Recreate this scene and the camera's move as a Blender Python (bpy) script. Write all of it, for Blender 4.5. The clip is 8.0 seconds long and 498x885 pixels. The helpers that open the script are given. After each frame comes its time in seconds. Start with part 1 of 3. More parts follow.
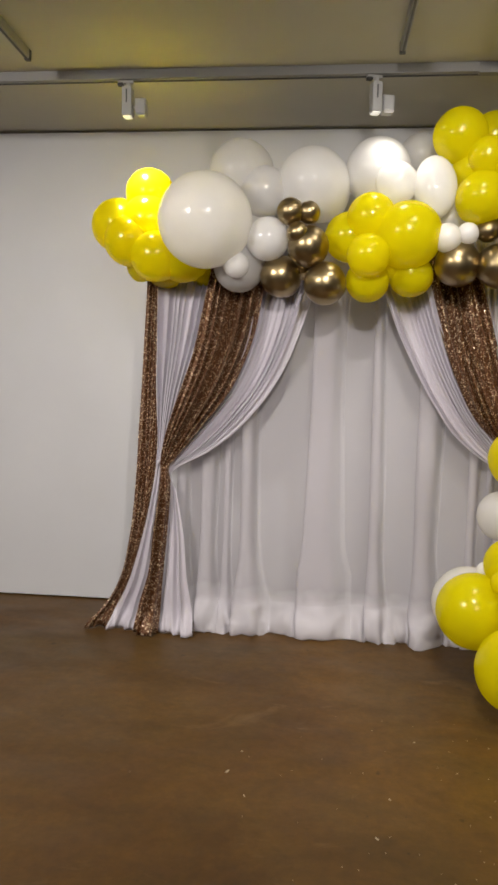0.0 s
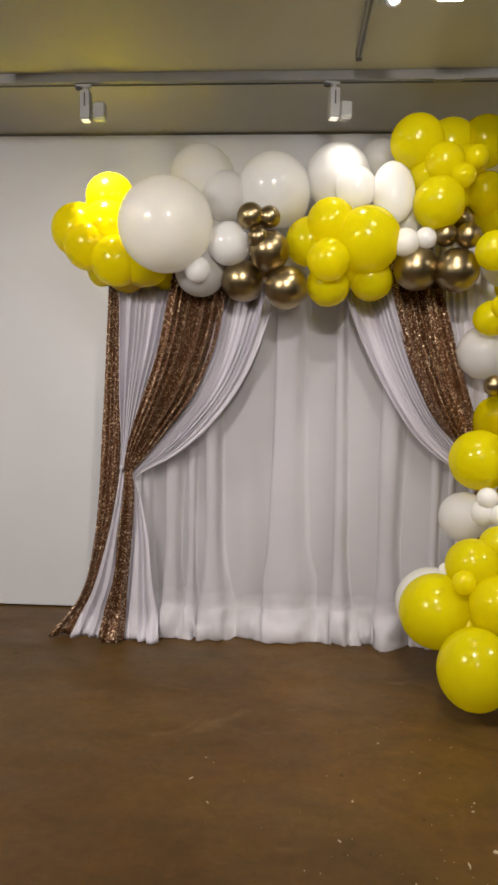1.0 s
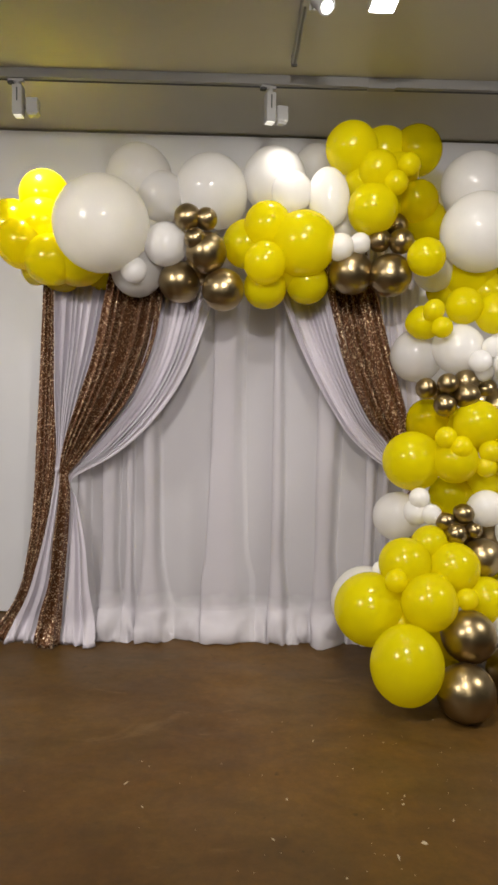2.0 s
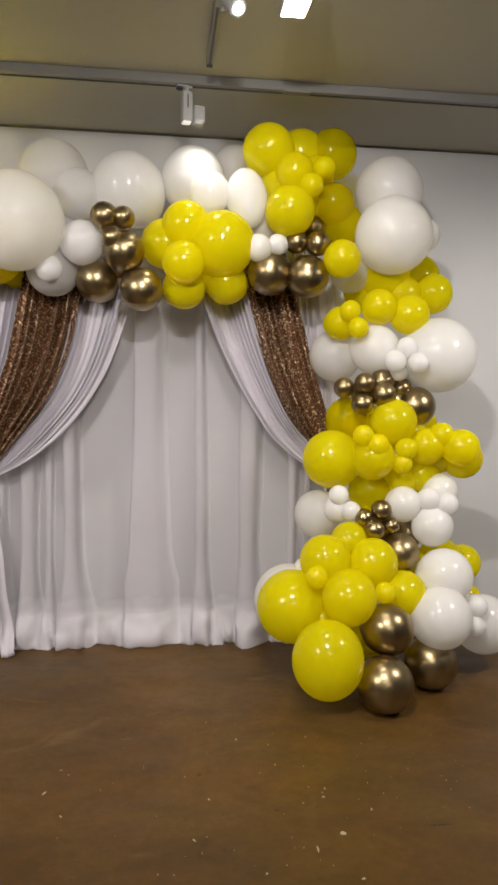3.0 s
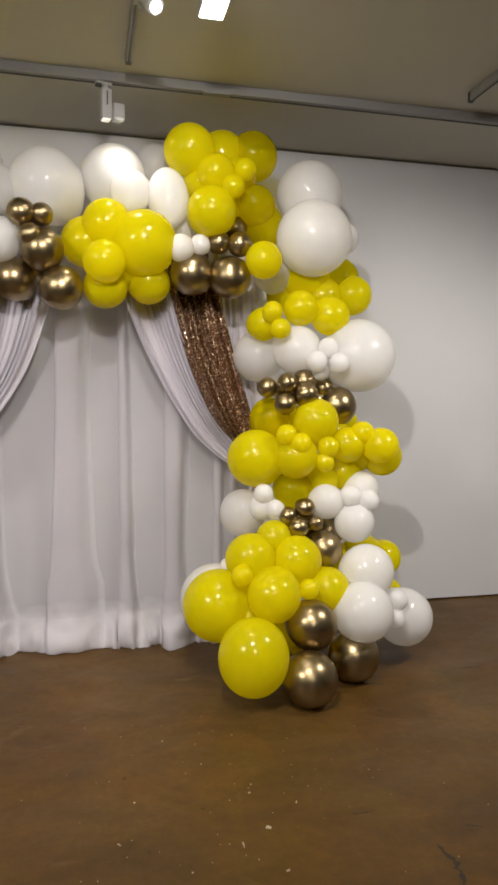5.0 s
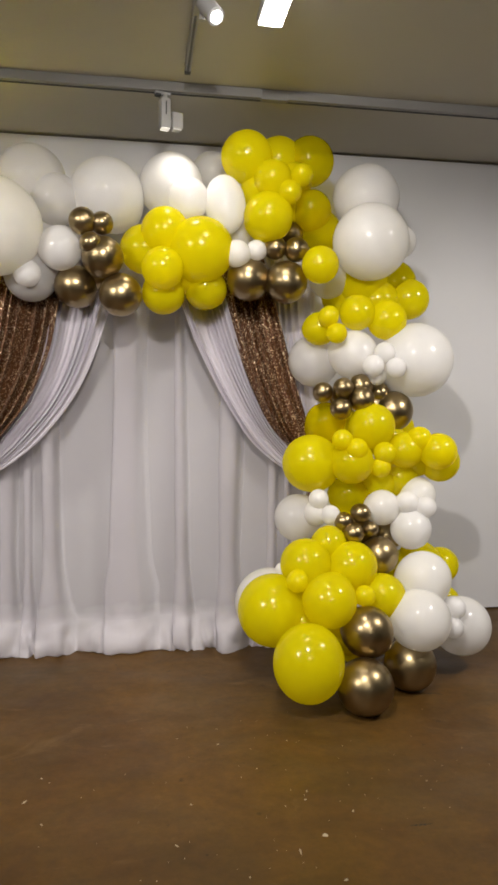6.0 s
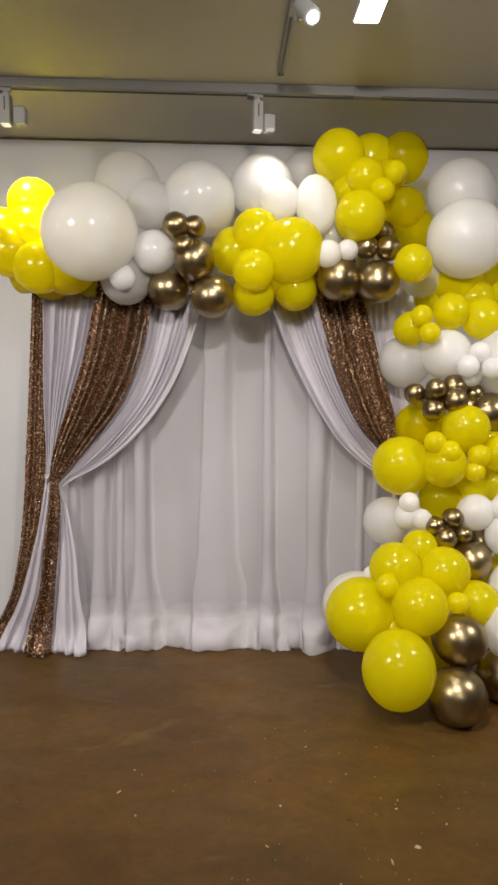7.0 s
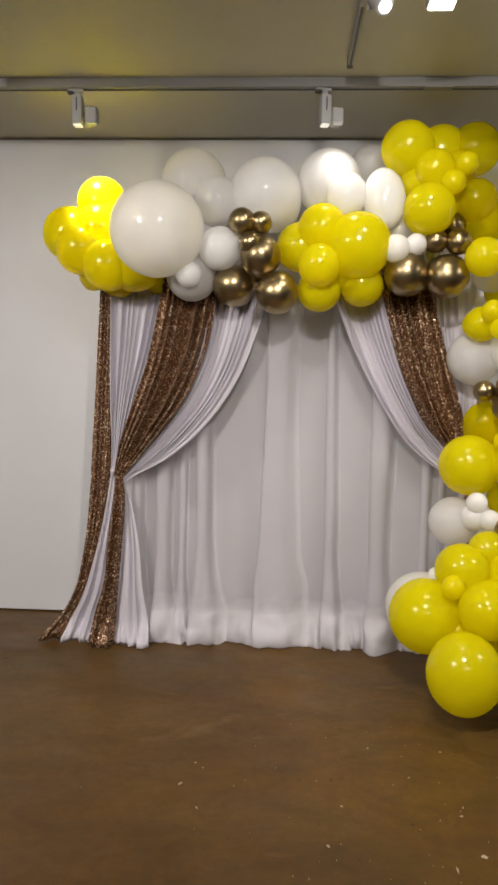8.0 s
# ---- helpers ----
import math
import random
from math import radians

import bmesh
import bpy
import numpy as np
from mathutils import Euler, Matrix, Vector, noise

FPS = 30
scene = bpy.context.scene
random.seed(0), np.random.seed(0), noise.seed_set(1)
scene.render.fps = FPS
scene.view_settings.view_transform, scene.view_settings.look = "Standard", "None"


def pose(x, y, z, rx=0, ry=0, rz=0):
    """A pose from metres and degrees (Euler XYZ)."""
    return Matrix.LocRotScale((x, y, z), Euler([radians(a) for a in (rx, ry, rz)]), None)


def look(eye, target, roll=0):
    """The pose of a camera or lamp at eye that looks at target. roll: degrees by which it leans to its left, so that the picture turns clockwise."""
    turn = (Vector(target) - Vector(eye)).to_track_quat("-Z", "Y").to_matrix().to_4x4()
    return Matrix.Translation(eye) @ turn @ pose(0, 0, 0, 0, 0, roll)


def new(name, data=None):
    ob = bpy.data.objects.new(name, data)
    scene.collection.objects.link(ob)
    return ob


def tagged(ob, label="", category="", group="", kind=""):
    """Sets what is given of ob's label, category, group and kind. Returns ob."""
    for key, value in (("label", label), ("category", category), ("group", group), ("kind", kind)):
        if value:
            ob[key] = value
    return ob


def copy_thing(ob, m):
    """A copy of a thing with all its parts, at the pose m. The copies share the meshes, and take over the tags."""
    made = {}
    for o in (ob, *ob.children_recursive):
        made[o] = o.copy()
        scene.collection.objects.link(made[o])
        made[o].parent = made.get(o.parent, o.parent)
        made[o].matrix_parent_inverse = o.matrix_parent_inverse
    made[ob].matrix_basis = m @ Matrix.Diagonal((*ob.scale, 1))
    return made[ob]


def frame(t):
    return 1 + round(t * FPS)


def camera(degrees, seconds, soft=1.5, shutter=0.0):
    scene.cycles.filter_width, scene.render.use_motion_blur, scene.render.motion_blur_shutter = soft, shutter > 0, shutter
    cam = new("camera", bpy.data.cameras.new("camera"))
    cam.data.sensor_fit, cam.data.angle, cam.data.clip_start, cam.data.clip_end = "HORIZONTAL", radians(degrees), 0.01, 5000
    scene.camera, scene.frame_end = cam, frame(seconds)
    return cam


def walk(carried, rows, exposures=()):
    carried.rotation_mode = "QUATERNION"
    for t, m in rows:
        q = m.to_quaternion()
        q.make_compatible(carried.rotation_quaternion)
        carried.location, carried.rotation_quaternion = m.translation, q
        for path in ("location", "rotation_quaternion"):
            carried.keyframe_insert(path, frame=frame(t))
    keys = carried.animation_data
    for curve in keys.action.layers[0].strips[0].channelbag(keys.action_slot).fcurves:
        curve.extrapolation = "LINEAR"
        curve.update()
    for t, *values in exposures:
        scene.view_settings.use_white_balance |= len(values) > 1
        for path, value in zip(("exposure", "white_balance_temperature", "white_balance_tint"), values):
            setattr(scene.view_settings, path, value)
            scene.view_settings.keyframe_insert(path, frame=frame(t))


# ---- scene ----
cam = camera(39.8, 8.0, soft=3.0)
PATH = [
    (0, (1.176, 0.099, 1.451), (0.981, 2.083, 1.287), 1.3),
    (0.5, (1.192, 0.108, 1.454), (1.029, 2.095, 1.295), 1.0),
    (1, (1.221, 0.104, 1.457), (1.107, 2.095, 1.304), 0.8),
    (2.3, (1.263, 0.094, 1.471), (1.372, 2.085, 1.319), 0.9),
    (2.5, (1.271, 0.092, 1.47), (1.421, 2.081, 1.322), 0.7),
    (3, (1.304, 0.093, 1.465), (1.553, 2.072, 1.319), 0.7),
    (3.5, (1.323, 0.089, 1.48), (1.671, 2.052, 1.323), 0.6),
    (4, (1.327, 0.085, 1.465), (1.759, 2.032, 1.314), 0.6),
    (4.2, (1.316, 0.085, 1.446), (1.78, 2.025, 1.306), 0.7),
    (5.3, (1.33, 0.079, 1.456), (1.766, 2.027, 1.32), 0.3),
    (5.5, (1.318, 0.079, 1.454), (1.728, 2.032, 1.323), 0.4),
    (6, (1.297, 0.081, 1.463), (1.607, 2.053, 1.333), 0.5),
    (6.5, (1.27, 0.084, 1.464), (1.461, 2.071, 1.335), 0.5),
    (7, (1.253, 0.089, 1.473), (1.331, 2.083, 1.338), 0.6),
    (7.5, (1.242, 0.098, 1.46), (1.227, 2.093, 1.326), 0.8),
    (8, (1.229, 0.1, 1.462), (1.137, 2.093, 1.32), 1.0),
]
walk(cam, [(t, look(eye, target, roll)) for t, eye, target, roll in PATH])

# ---- world, lamps ----
world = bpy.data.worlds.new("world")
world.use_nodes = True
scene.world = world
world.node_tree.nodes["Background"].inputs[0].default_value = (0.9, 0.93, 1.0, 1)
world.node_tree.nodes["Background"].inputs[1].default_value = 0.02
scene.view_settings.exposure = 0.12

WARM = (1, 0.932, 0.868)
CEIL, WALL_Y, X0, X1, Y0 = 3.05, 4.5, -3.6, 5.8, -4.6


def lamp(name, place, target, watts, radius, colour=(1, 0.93, 0.82), cone=70, blend=0.6):
    data = bpy.data.lights.new(name, "SPOT")
    data.energy, data.color, data.shadow_soft_size = watts, colour, radius
    data.spot_size, data.spot_blend = math.radians(cone), blend
    ob = new(name, data)
    ob.matrix_world = look(place, target)
    return ob


def flood(name, place, target, watts, wide, deep, colour=(1, 0.95, 0.87)):
    data = bpy.data.lights.new(name, "AREA")
    data.energy, data.color, data.shape, data.size, data.size_y = watts, colour, "RECTANGLE", wide, deep
    ob = new(name, data)
    ob.matrix_world = look(place, target)
    return ob


# the two track spots over the garland, the two lamps in view on the ceiling
lamp("spot_beam", (0.155, 3.695, 2.805), (0.235, 3.86, 2.5), 128, 0.03, cone=62, blend=1)
lamp("spot_beam", (1.48, 3.67, 2.825), (1.60, 3.80, 2.3), 7.5, 0.06, cone=120, blend=1)
lamp("spot_beam", (1.585, 2.72, 2.86), (1.5, 3.45, 0.0), 12, 0.03, WARM, cone=88, blend=1)
flood("flood_beam", (1.825, 2.81, 2.972), (1.85, 3.3, 0.4), 11, 0.10, 0.28, WARM)
# unseen lamp overhead, placed from the shadows on the right of the wall
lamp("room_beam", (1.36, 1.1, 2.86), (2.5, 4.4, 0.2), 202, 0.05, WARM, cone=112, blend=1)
# unseen lamps added out of view to brighten walls, floor and balloons
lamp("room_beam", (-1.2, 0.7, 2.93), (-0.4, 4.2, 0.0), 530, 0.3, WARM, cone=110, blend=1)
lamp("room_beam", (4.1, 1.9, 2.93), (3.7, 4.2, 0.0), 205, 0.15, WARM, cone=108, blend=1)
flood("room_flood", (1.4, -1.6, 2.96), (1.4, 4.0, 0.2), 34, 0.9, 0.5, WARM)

# ---- materials ----


def material(name):
    m = bpy.data.materials.new(name)
    m.use_nodes = True
    nt = m.node_tree
    return m, nt, nt.nodes["Principled BSDF"]


def node(nt, kind, **values):
    n = nt.nodes.new(kind)
    for key, value in values.items():
        n.inputs[key.replace("_", " ")].default_value = value
    return n


def ramp(nt, source, stops):
    r = nt.nodes.new("ShaderNodeValToRGB")
    els = r.color_ramp.elements
    while len(els) < len(stops):
        els.new(0.5)
    for el, (p, c) in zip(els, stops):
        el.position, el.color = p, (*c, 1)
    nt.links.new(source, r.inputs[0])
    return r.outputs[0]


def mix(nt, factor, a, b, mode="MIX"):
    m = nt.nodes.new("ShaderNodeMix")
    m.data_type, m.blend_type = "RGBA", mode
    for socket, value in ((m.inputs[0], factor), (m.inputs[6], a), (m.inputs[7], b)):
        if isinstance(value, (int, float)):
            socket.default_value = value
        elif isinstance(value, tuple):
            socket.default_value = (*value, 1)
        else:
            nt.links.new(value, socket)
    return m.outputs[2]


def cloud_noise(nt, scale, detail=4.0, rough=0.55, vector=None, distortion=0.0):
    n = node(nt, "ShaderNodeTexNoise", Scale=scale, Detail=detail, Roughness=rough, Distortion=distortion)
    if vector is None:
        geo = nt.nodes.new("ShaderNodeNewGeometry")
        vector = geo.outputs["Position"]
    nt.links.new(vector, n.inputs["Vector"])
    return n.outputs["Fac"]


def bump(nt, bsdf, height, strength, distance):
    b = node(nt, "ShaderNodeBump", Strength=strength, Distance=distance)
    nt.links.new(height, b.inputs["Height"])
    nt.links.new(b.outputs[0], bsdf.inputs["Normal"])


def paint(name, low, high, rough, grain=220.0):
    m, nt, p = material(name)
    c = ramp(nt, cloud_noise(nt, 0.9, 5), [(0.3, low), (0.7, high)])
    nt.links.new(c, p.inputs["Base Color"])
    p.inputs["Roughness"].default_value = rough
    bump(nt, p, cloud_noise(nt, grain, 2), 0.12, 0.002)
    return m


WALL = paint("wall_paint", (0.585, 0.588, 0.605), (0.635, 0.638, 0.66), 0.5)
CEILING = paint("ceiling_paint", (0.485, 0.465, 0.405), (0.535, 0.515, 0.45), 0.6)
GAP = paint("shadow_gap", (0.16, 0.15, 0.13), (0.2, 0.19, 0.16), 0.8)
TRACK_METAL = paint("track_grey_white", (0.25, 0.245, 0.24), (0.3, 0.295, 0.29), 0.4, 900)
WHITE_METAL = paint("white_powder_coat", (0.36, 0.36, 0.36), (0.42, 0.42, 0.42), 0.45, 900)
GLASS_GREY = paint("frosted_glass", (0.5, 0.5, 0.5), (0.6, 0.6, 0.6), 0.25, 900)
DARK_PLASTIC = paint("dark_plastic", (0.03, 0.03, 0.03), (0.05, 0.05, 0.05), 0.5, 900)


def concrete():
    """Acid-stained concrete: red-brown and olive clouds, trowel streaks, pale rubbed patches and a worn sealer."""
    m, nt, p = material("stained_concrete")
    cloud = cloud_noise(nt, 0.9, 5, 0.6, distortion=0.5)
    base = ramp(nt, cloud, [(0.22, (0.062, 0.027, 0.004)), (0.5, (0.095, 0.045, 0.0065)), (0.78, (0.138, 0.071, 0.0115))])
    olive = ramp(nt, cloud_noise(nt, 0.62, 6, 0.62, distortion=1.2), [(0.42, (0, 0, 0)), (0.62, (0.75, 0.75, 0.75))])
    base = mix(nt, olive, base, (0.082, 0.049, 0.0105))
    fine = ramp(nt, cloud_noise(nt, 24, 10, 0.72), [(0.3, (0.74, 0.74, 0.74)), (0.7, (1.18, 1.16, 1.13))])
    c = mix(nt, 1.0, base, fine, "MULTIPLY")
    geo = nt.nodes.new("ShaderNodeNewGeometry")
    stretch = node(nt, "ShaderNodeMapping", Scale=(0.85, 1.5, 1.0), Rotation=(0, 0, 0.3))
    nt.links.new(geo.outputs["Position"], stretch.inputs["Vector"])
    trowel = ramp(nt, cloud_noise(nt, 2.6, 7, 0.62, stretch.outputs[0], 1.1), [(0.32, (0.76, 0.76, 0.77)), (0.5, (0.98, 0.98, 0.98)), (0.68, (1.16, 1.15, 1.12))])
    c = mix(nt, 1.0, c, trowel, "MULTIPLY")
    scuff = ramp(nt, cloud_noise(nt, 2.1, 9, 0.68, stretch.outputs[0], 1.5), [(0.6, (0, 0, 0)), (0.74, (0.42, 0.42, 0.42))])
    c = mix(nt, scuff, c, (0.23, 0.145, 0.066))
    pits = ramp(nt, cloud_noise(nt, 15, 3, 0.5), [(0.24, (0.5, 0.5, 0.5)), (0.30, (1, 1, 1))])
    c = mix(nt, 1.0, c, pits, "MULTIPLY")
    nt.links.new(c, p.inputs["Base Color"])
    r = ramp(nt, cloud_noise(nt, 2.3, 7, 0.6, stretch.outputs[0]), [(0.3, (0.4, 0.4, 0.4)), (0.7, (0.64, 0.64, 0.64))])
    nt.links.new(r, p.inputs["Roughness"])
    p.inputs["Specular IOR Level"].default_value = 0.4
    bump(nt, p, cloud_noise(nt, 40, 6), 0.12, 0.004)
    return m


CONCRETE = concrete()


def latex(name, colour, rough, through_share, darkest, see_through=0.0):
    """Thin stretched rubber: glossy outside; light passes through the skin and glows inside."""
    m, nt, p = material(name)
    info = nt.nodes.new("ShaderNodeObjectInfo")
    tint = ramp(nt, info.outputs["Random"], [(0.0, tuple(v * darkest for v in colour)), (1.0, colour)])
    cloud = ramp(nt, cloud_noise(nt, 7, 3), [(0.3, (0.95, 0.95, 0.95)), (0.7, (1, 1, 1))])
    c = mix(nt, 1.0, tint, cloud, "MULTIPLY")
    nt.links.new(c, p.inputs["Base Color"])
    r = ramp(nt, cloud_noise(nt, 11, 3), [(0.3, (rough - 0.03,) * 3), (0.7, (rough + 0.05,) * 3)])
    nt.links.new(r, p.inputs["Roughness"])
    t = nt.nodes.new("ShaderNodeBsdfTranslucent")
    nt.links.new(c, t.inputs["Color"])
    s = nt.nodes.new("ShaderNodeMixShader")
    s.inputs[0].default_value = through_share
    nt.links.new(p.outputs[0], s.inputs[1])
    nt.links.new(t.outputs[0], s.inputs[2])
    clear = nt.nodes.new("ShaderNodeBsdfTransparent")
    nt.links.new(c, clear.inputs["Color"])
    skin = nt.nodes.new("ShaderNodeMixShader")
    skin.inputs[0].default_value = see_through
    nt.links.new(s.outputs[0], skin.inputs[1])
    nt.links.new(clear.outputs[0], skin.inputs[2])
    nt.links.new(skin.outputs[0], nt.nodes["Material Output"].inputs["Surface"])
    return m


def chrome():
    m, nt, p = material("chrome_gold_latex")
    info = nt.nodes.new("ShaderNodeObjectInfo")
    c = ramp(nt, info.outputs["Random"], [(0.0, (0.31, 0.24, 0.13)), (1.0, (0.39, 0.305, 0.168))])
    nt.links.new(c, p.inputs["Base Color"])
    p.inputs["Metallic"].default_value = 1.0
    r = ramp(nt, cloud_noise(nt, 14, 4), [(0.3, (0.28, 0.28, 0.28)), (0.7, (0.35, 0.35, 0.35))])
    nt.links.new(r, p.inputs["Roughness"])
    return m


YELLOW, WHITE = (0.975, 0.89, 0.005), (0.985, 0.98, 0.98)
BALLOON = {
    "yellow": (latex("yellow_latex", YELLOW, 0.16, 0.48, 0.95, 0.2), "glossy yellow latex balloon tied into the garland"),
    "sheer_yellow": (latex("stretched_yellow_latex", YELLOW, 0.12, 0.45, 0.95, 0.7), "tightly stretched see-through yellow balloon in the garland"),
    "white": (latex("white_latex", WHITE, 0.17, 0.42, 0.98, 0.05), "pearly white latex balloon tied into the garland"),
    "sheer_white": (latex("stretched_white_latex", WHITE, 0.15, 0.45, 0.98, 0.3), "thinly stretched milky white balloon in the garland"),
    "gold": (chrome(), "shiny chrome gold balloon tied into the garland"),
}


def cloth(name, colour, through_share, rough=0.8, open_weave=0.0):
    m, nt, p = material(name)
    weave = cloud_noise(nt, 500, 2)
    c = mix(nt, 1.0, ramp(nt, cloud_noise(nt, 2.2, 4), [(0.3, tuple(v * 0.95 for v in colour)), (0.7, colour)]),
            ramp(nt, weave, [(0.3, (0.95, 0.95, 0.95)), (0.7, (1, 1, 1))]), "MULTIPLY")
    nt.links.new(c, p.inputs["Base Color"])
    p.inputs["Roughness"].default_value = rough
    p.inputs["Sheen Weight"].default_value = 0.15
    bump(nt, p, weave, 0.1, 0.001)
    if through_share:
        t = nt.nodes.new("ShaderNodeBsdfTranslucent")
        nt.links.new(c, t.inputs["Color"])
        s = nt.nodes.new("ShaderNodeMixShader")
        s.inputs[0].default_value = through_share
        nt.links.new(p.outputs[0], s.inputs[1])
        nt.links.new(t.outputs[0], s.inputs[2])
        last = s
        if open_weave:
            clear = nt.nodes.new("ShaderNodeBsdfTransparent")
            last = nt.nodes.new("ShaderNodeMixShader")
            # the gathered hem is several layers thick and lets less through
            place = nt.nodes.new("ShaderNodeNewGeometry")
            xyz = nt.nodes.new("ShaderNodeSeparateXYZ")
            nt.links.new(place.outputs["Position"], xyz.inputs[0])
            rise = nt.nodes.new("ShaderNodeMath")
            rise.operation = "MULTIPLY_ADD"
            nt.links.new(cloud_noise(nt, 4.5, 2), rise.inputs[0])
            rise.inputs[1].default_value = -0.2
            nt.links.new(xyz.outputs[2], rise.inputs[2])
            weave_share = ramp(nt, rise.outputs[0], [(0.0, (0.04,) * 3), (0.05, (0.12,) * 3), (0.17, (open_weave,) * 3)])
            nt.links.new(weave_share, last.inputs[0])
            nt.links.new(s.outputs[0], last.inputs[1])
            nt.links.new(clear.outputs[0], last.inputs[2])
        nt.links.new(last.outputs[0], nt.nodes["Material Output"].inputs["Surface"])
    return m


SHEER = cloth("white_chiffon", (0.745, 0.72, 0.765), 0.3, open_weave=0.52)
SATIN = cloth("white_satin", (0.69, 0.655, 0.725), 0.2, 0.45)


def sequins():
    m, nt, p = material("gold_sequins")
    geo = nt.nodes.new("ShaderNodeNewGeometry")
    v = node(nt, "ShaderNodeTexVoronoi", Scale=175.0)
    nt.links.new(geo.outputs["Position"], v.inputs["Vector"])
    sep = nt.nodes.new("ShaderNodeSeparateColor")
    nt.links.new(v.outputs["Color"], sep.inputs[0])
    # glints painted in: about one sequin in eight has a pale base colour
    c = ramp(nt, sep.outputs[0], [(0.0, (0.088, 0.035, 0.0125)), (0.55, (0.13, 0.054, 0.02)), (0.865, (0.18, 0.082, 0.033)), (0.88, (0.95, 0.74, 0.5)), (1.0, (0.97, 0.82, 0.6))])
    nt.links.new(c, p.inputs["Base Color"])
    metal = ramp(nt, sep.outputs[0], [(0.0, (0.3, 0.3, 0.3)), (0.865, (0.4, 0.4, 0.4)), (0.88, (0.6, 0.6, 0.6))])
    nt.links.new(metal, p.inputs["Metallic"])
    p.inputs["Roughness"].default_value = 0.34
    # every sequin leans its own way
    lean = nt.nodes.new("ShaderNodeVectorMath")
    lean.operation = "SUBTRACT"
    nt.links.new(v.outputs["Color"], lean.inputs[0])
    lean.inputs[1].default_value = (0.5, 0.5, 0.5)
    size = nt.nodes.new("ShaderNodeVectorMath")
    size.operation = "SCALE"
    size.inputs["Scale"].default_value = 0.85
    nt.links.new(lean.outputs[0], size.inputs[0])
    add = nt.nodes.new("ShaderNodeVectorMath")
    nt.links.new(geo.outputs["Normal"], add.inputs[0])
    nt.links.new(size.outputs[0], add.inputs[1])
    unit = nt.nodes.new("ShaderNodeVectorMath")
    unit.operation = "NORMALIZE"
    nt.links.new(add.outputs[0], unit.inputs[0])
    nt.links.new(unit.outputs[0], p.inputs["Normal"])
    return m


SEQUIN = sequins()


def glow(name, colour, strength):
    m, nt, p = material(name)
    p.inputs["Emission Color"].default_value = (*colour, 1)
    p.inputs["Emission Strength"].default_value = strength
    return m


LENS = glow("lit_lens", (1, 0.96, 0.9), 12)
LENS_SIDE = glow("lens_seen_from_the_side", (1, 0.95, 0.85), 0.5)

# ---- mesh helpers ----


def part(name, bm, mat, parent=None, label="", smooth=False):
    me = bpy.data.meshes.new(name)
    if smooth:
        for f in bm.faces:
            f.smooth = True
    bm.to_mesh(me)
    bm.free()
    me.materials.append(mat)
    ob = new(name, me)
    if parent:
        ob.parent = parent
    return tagged(ob, label)


def box(bm, x0, x1, y0, y1, z0, z1, bevel=0.0):
    m = Matrix.LocRotScale(((x0 + x1) / 2, (y0 + y1) / 2, (z0 + z1) / 2), None, (x1 - x0, y1 - y0, z1 - z0))
    made = bmesh.ops.create_cube(bm, size=1, matrix=m)
    if bevel:
        edges = {e for v in made["verts"] for e in v.link_edges}
        bmesh.ops.bevel(bm, geom=list(edges), offset=bevel, segments=2, profile=0.5, affect="EDGES")
    return bm


def tube(bm, place, radius, length, turn=None, seg=24, radius2=None):
    m = Matrix.Translation(place) @ (turn.to_4x4() if turn else Matrix())
    bmesh.ops.create_cone(bm, cap_ends=True, segments=seg, radius1=radius, radius2=radius if radius2 is None else radius2, depth=length, matrix=m)
    return bm


def slab(name, *bounds, mat, label, bevel=0.0):
    return tagged(part(name, box(bmesh.new(), *bounds, bevel), mat), label, name.split("_")[0], kind="structure")


# ---- the room ----
slab("floor", X0 - 0.2, X1 + 0.2, Y0 - 0.2, WALL_Y + 0.2, -0.2, 0.0, mat=CONCRETE, label="brown stained concrete floor with scuffs and worn patches")
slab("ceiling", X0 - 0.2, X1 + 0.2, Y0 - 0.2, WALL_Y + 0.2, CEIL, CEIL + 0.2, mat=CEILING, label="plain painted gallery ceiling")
slab("wall_north", X0, X1, WALL_Y, WALL_Y + 0.16, 0.012, CEIL - 0.014, mat=WALL, label="smooth white painted gallery wall")
slab("wall_west", X0 - 0.16, X0, Y0, WALL_Y + 0.16, 0.0, CEIL, mat=WALL, label="smooth white painted gallery wall")
slab("wall_east", X1, X1 + 0.16, Y0, WALL_Y + 0.16, 0.0, CEIL, mat=WALL, label="smooth white painted gallery wall")
slab("wall_south", X0, X1, Y0 - 0.16, Y0, 0.0, CEIL, mat=WALL, label="smooth white painted gallery wall")
slab("trim", X0, X1, WALL_Y + 0.03, WALL_Y + 0.15, 0.0, 0.012, mat=GAP, label="dark shadow gap under the white wall")
slab("trim", X0, X1, WALL_Y + 0.03, WALL_Y + 0.15, CEIL - 0.014, CEIL, mat=GAP, label="dark shadow gap over the white wall")

# ---- lighting tracks ----


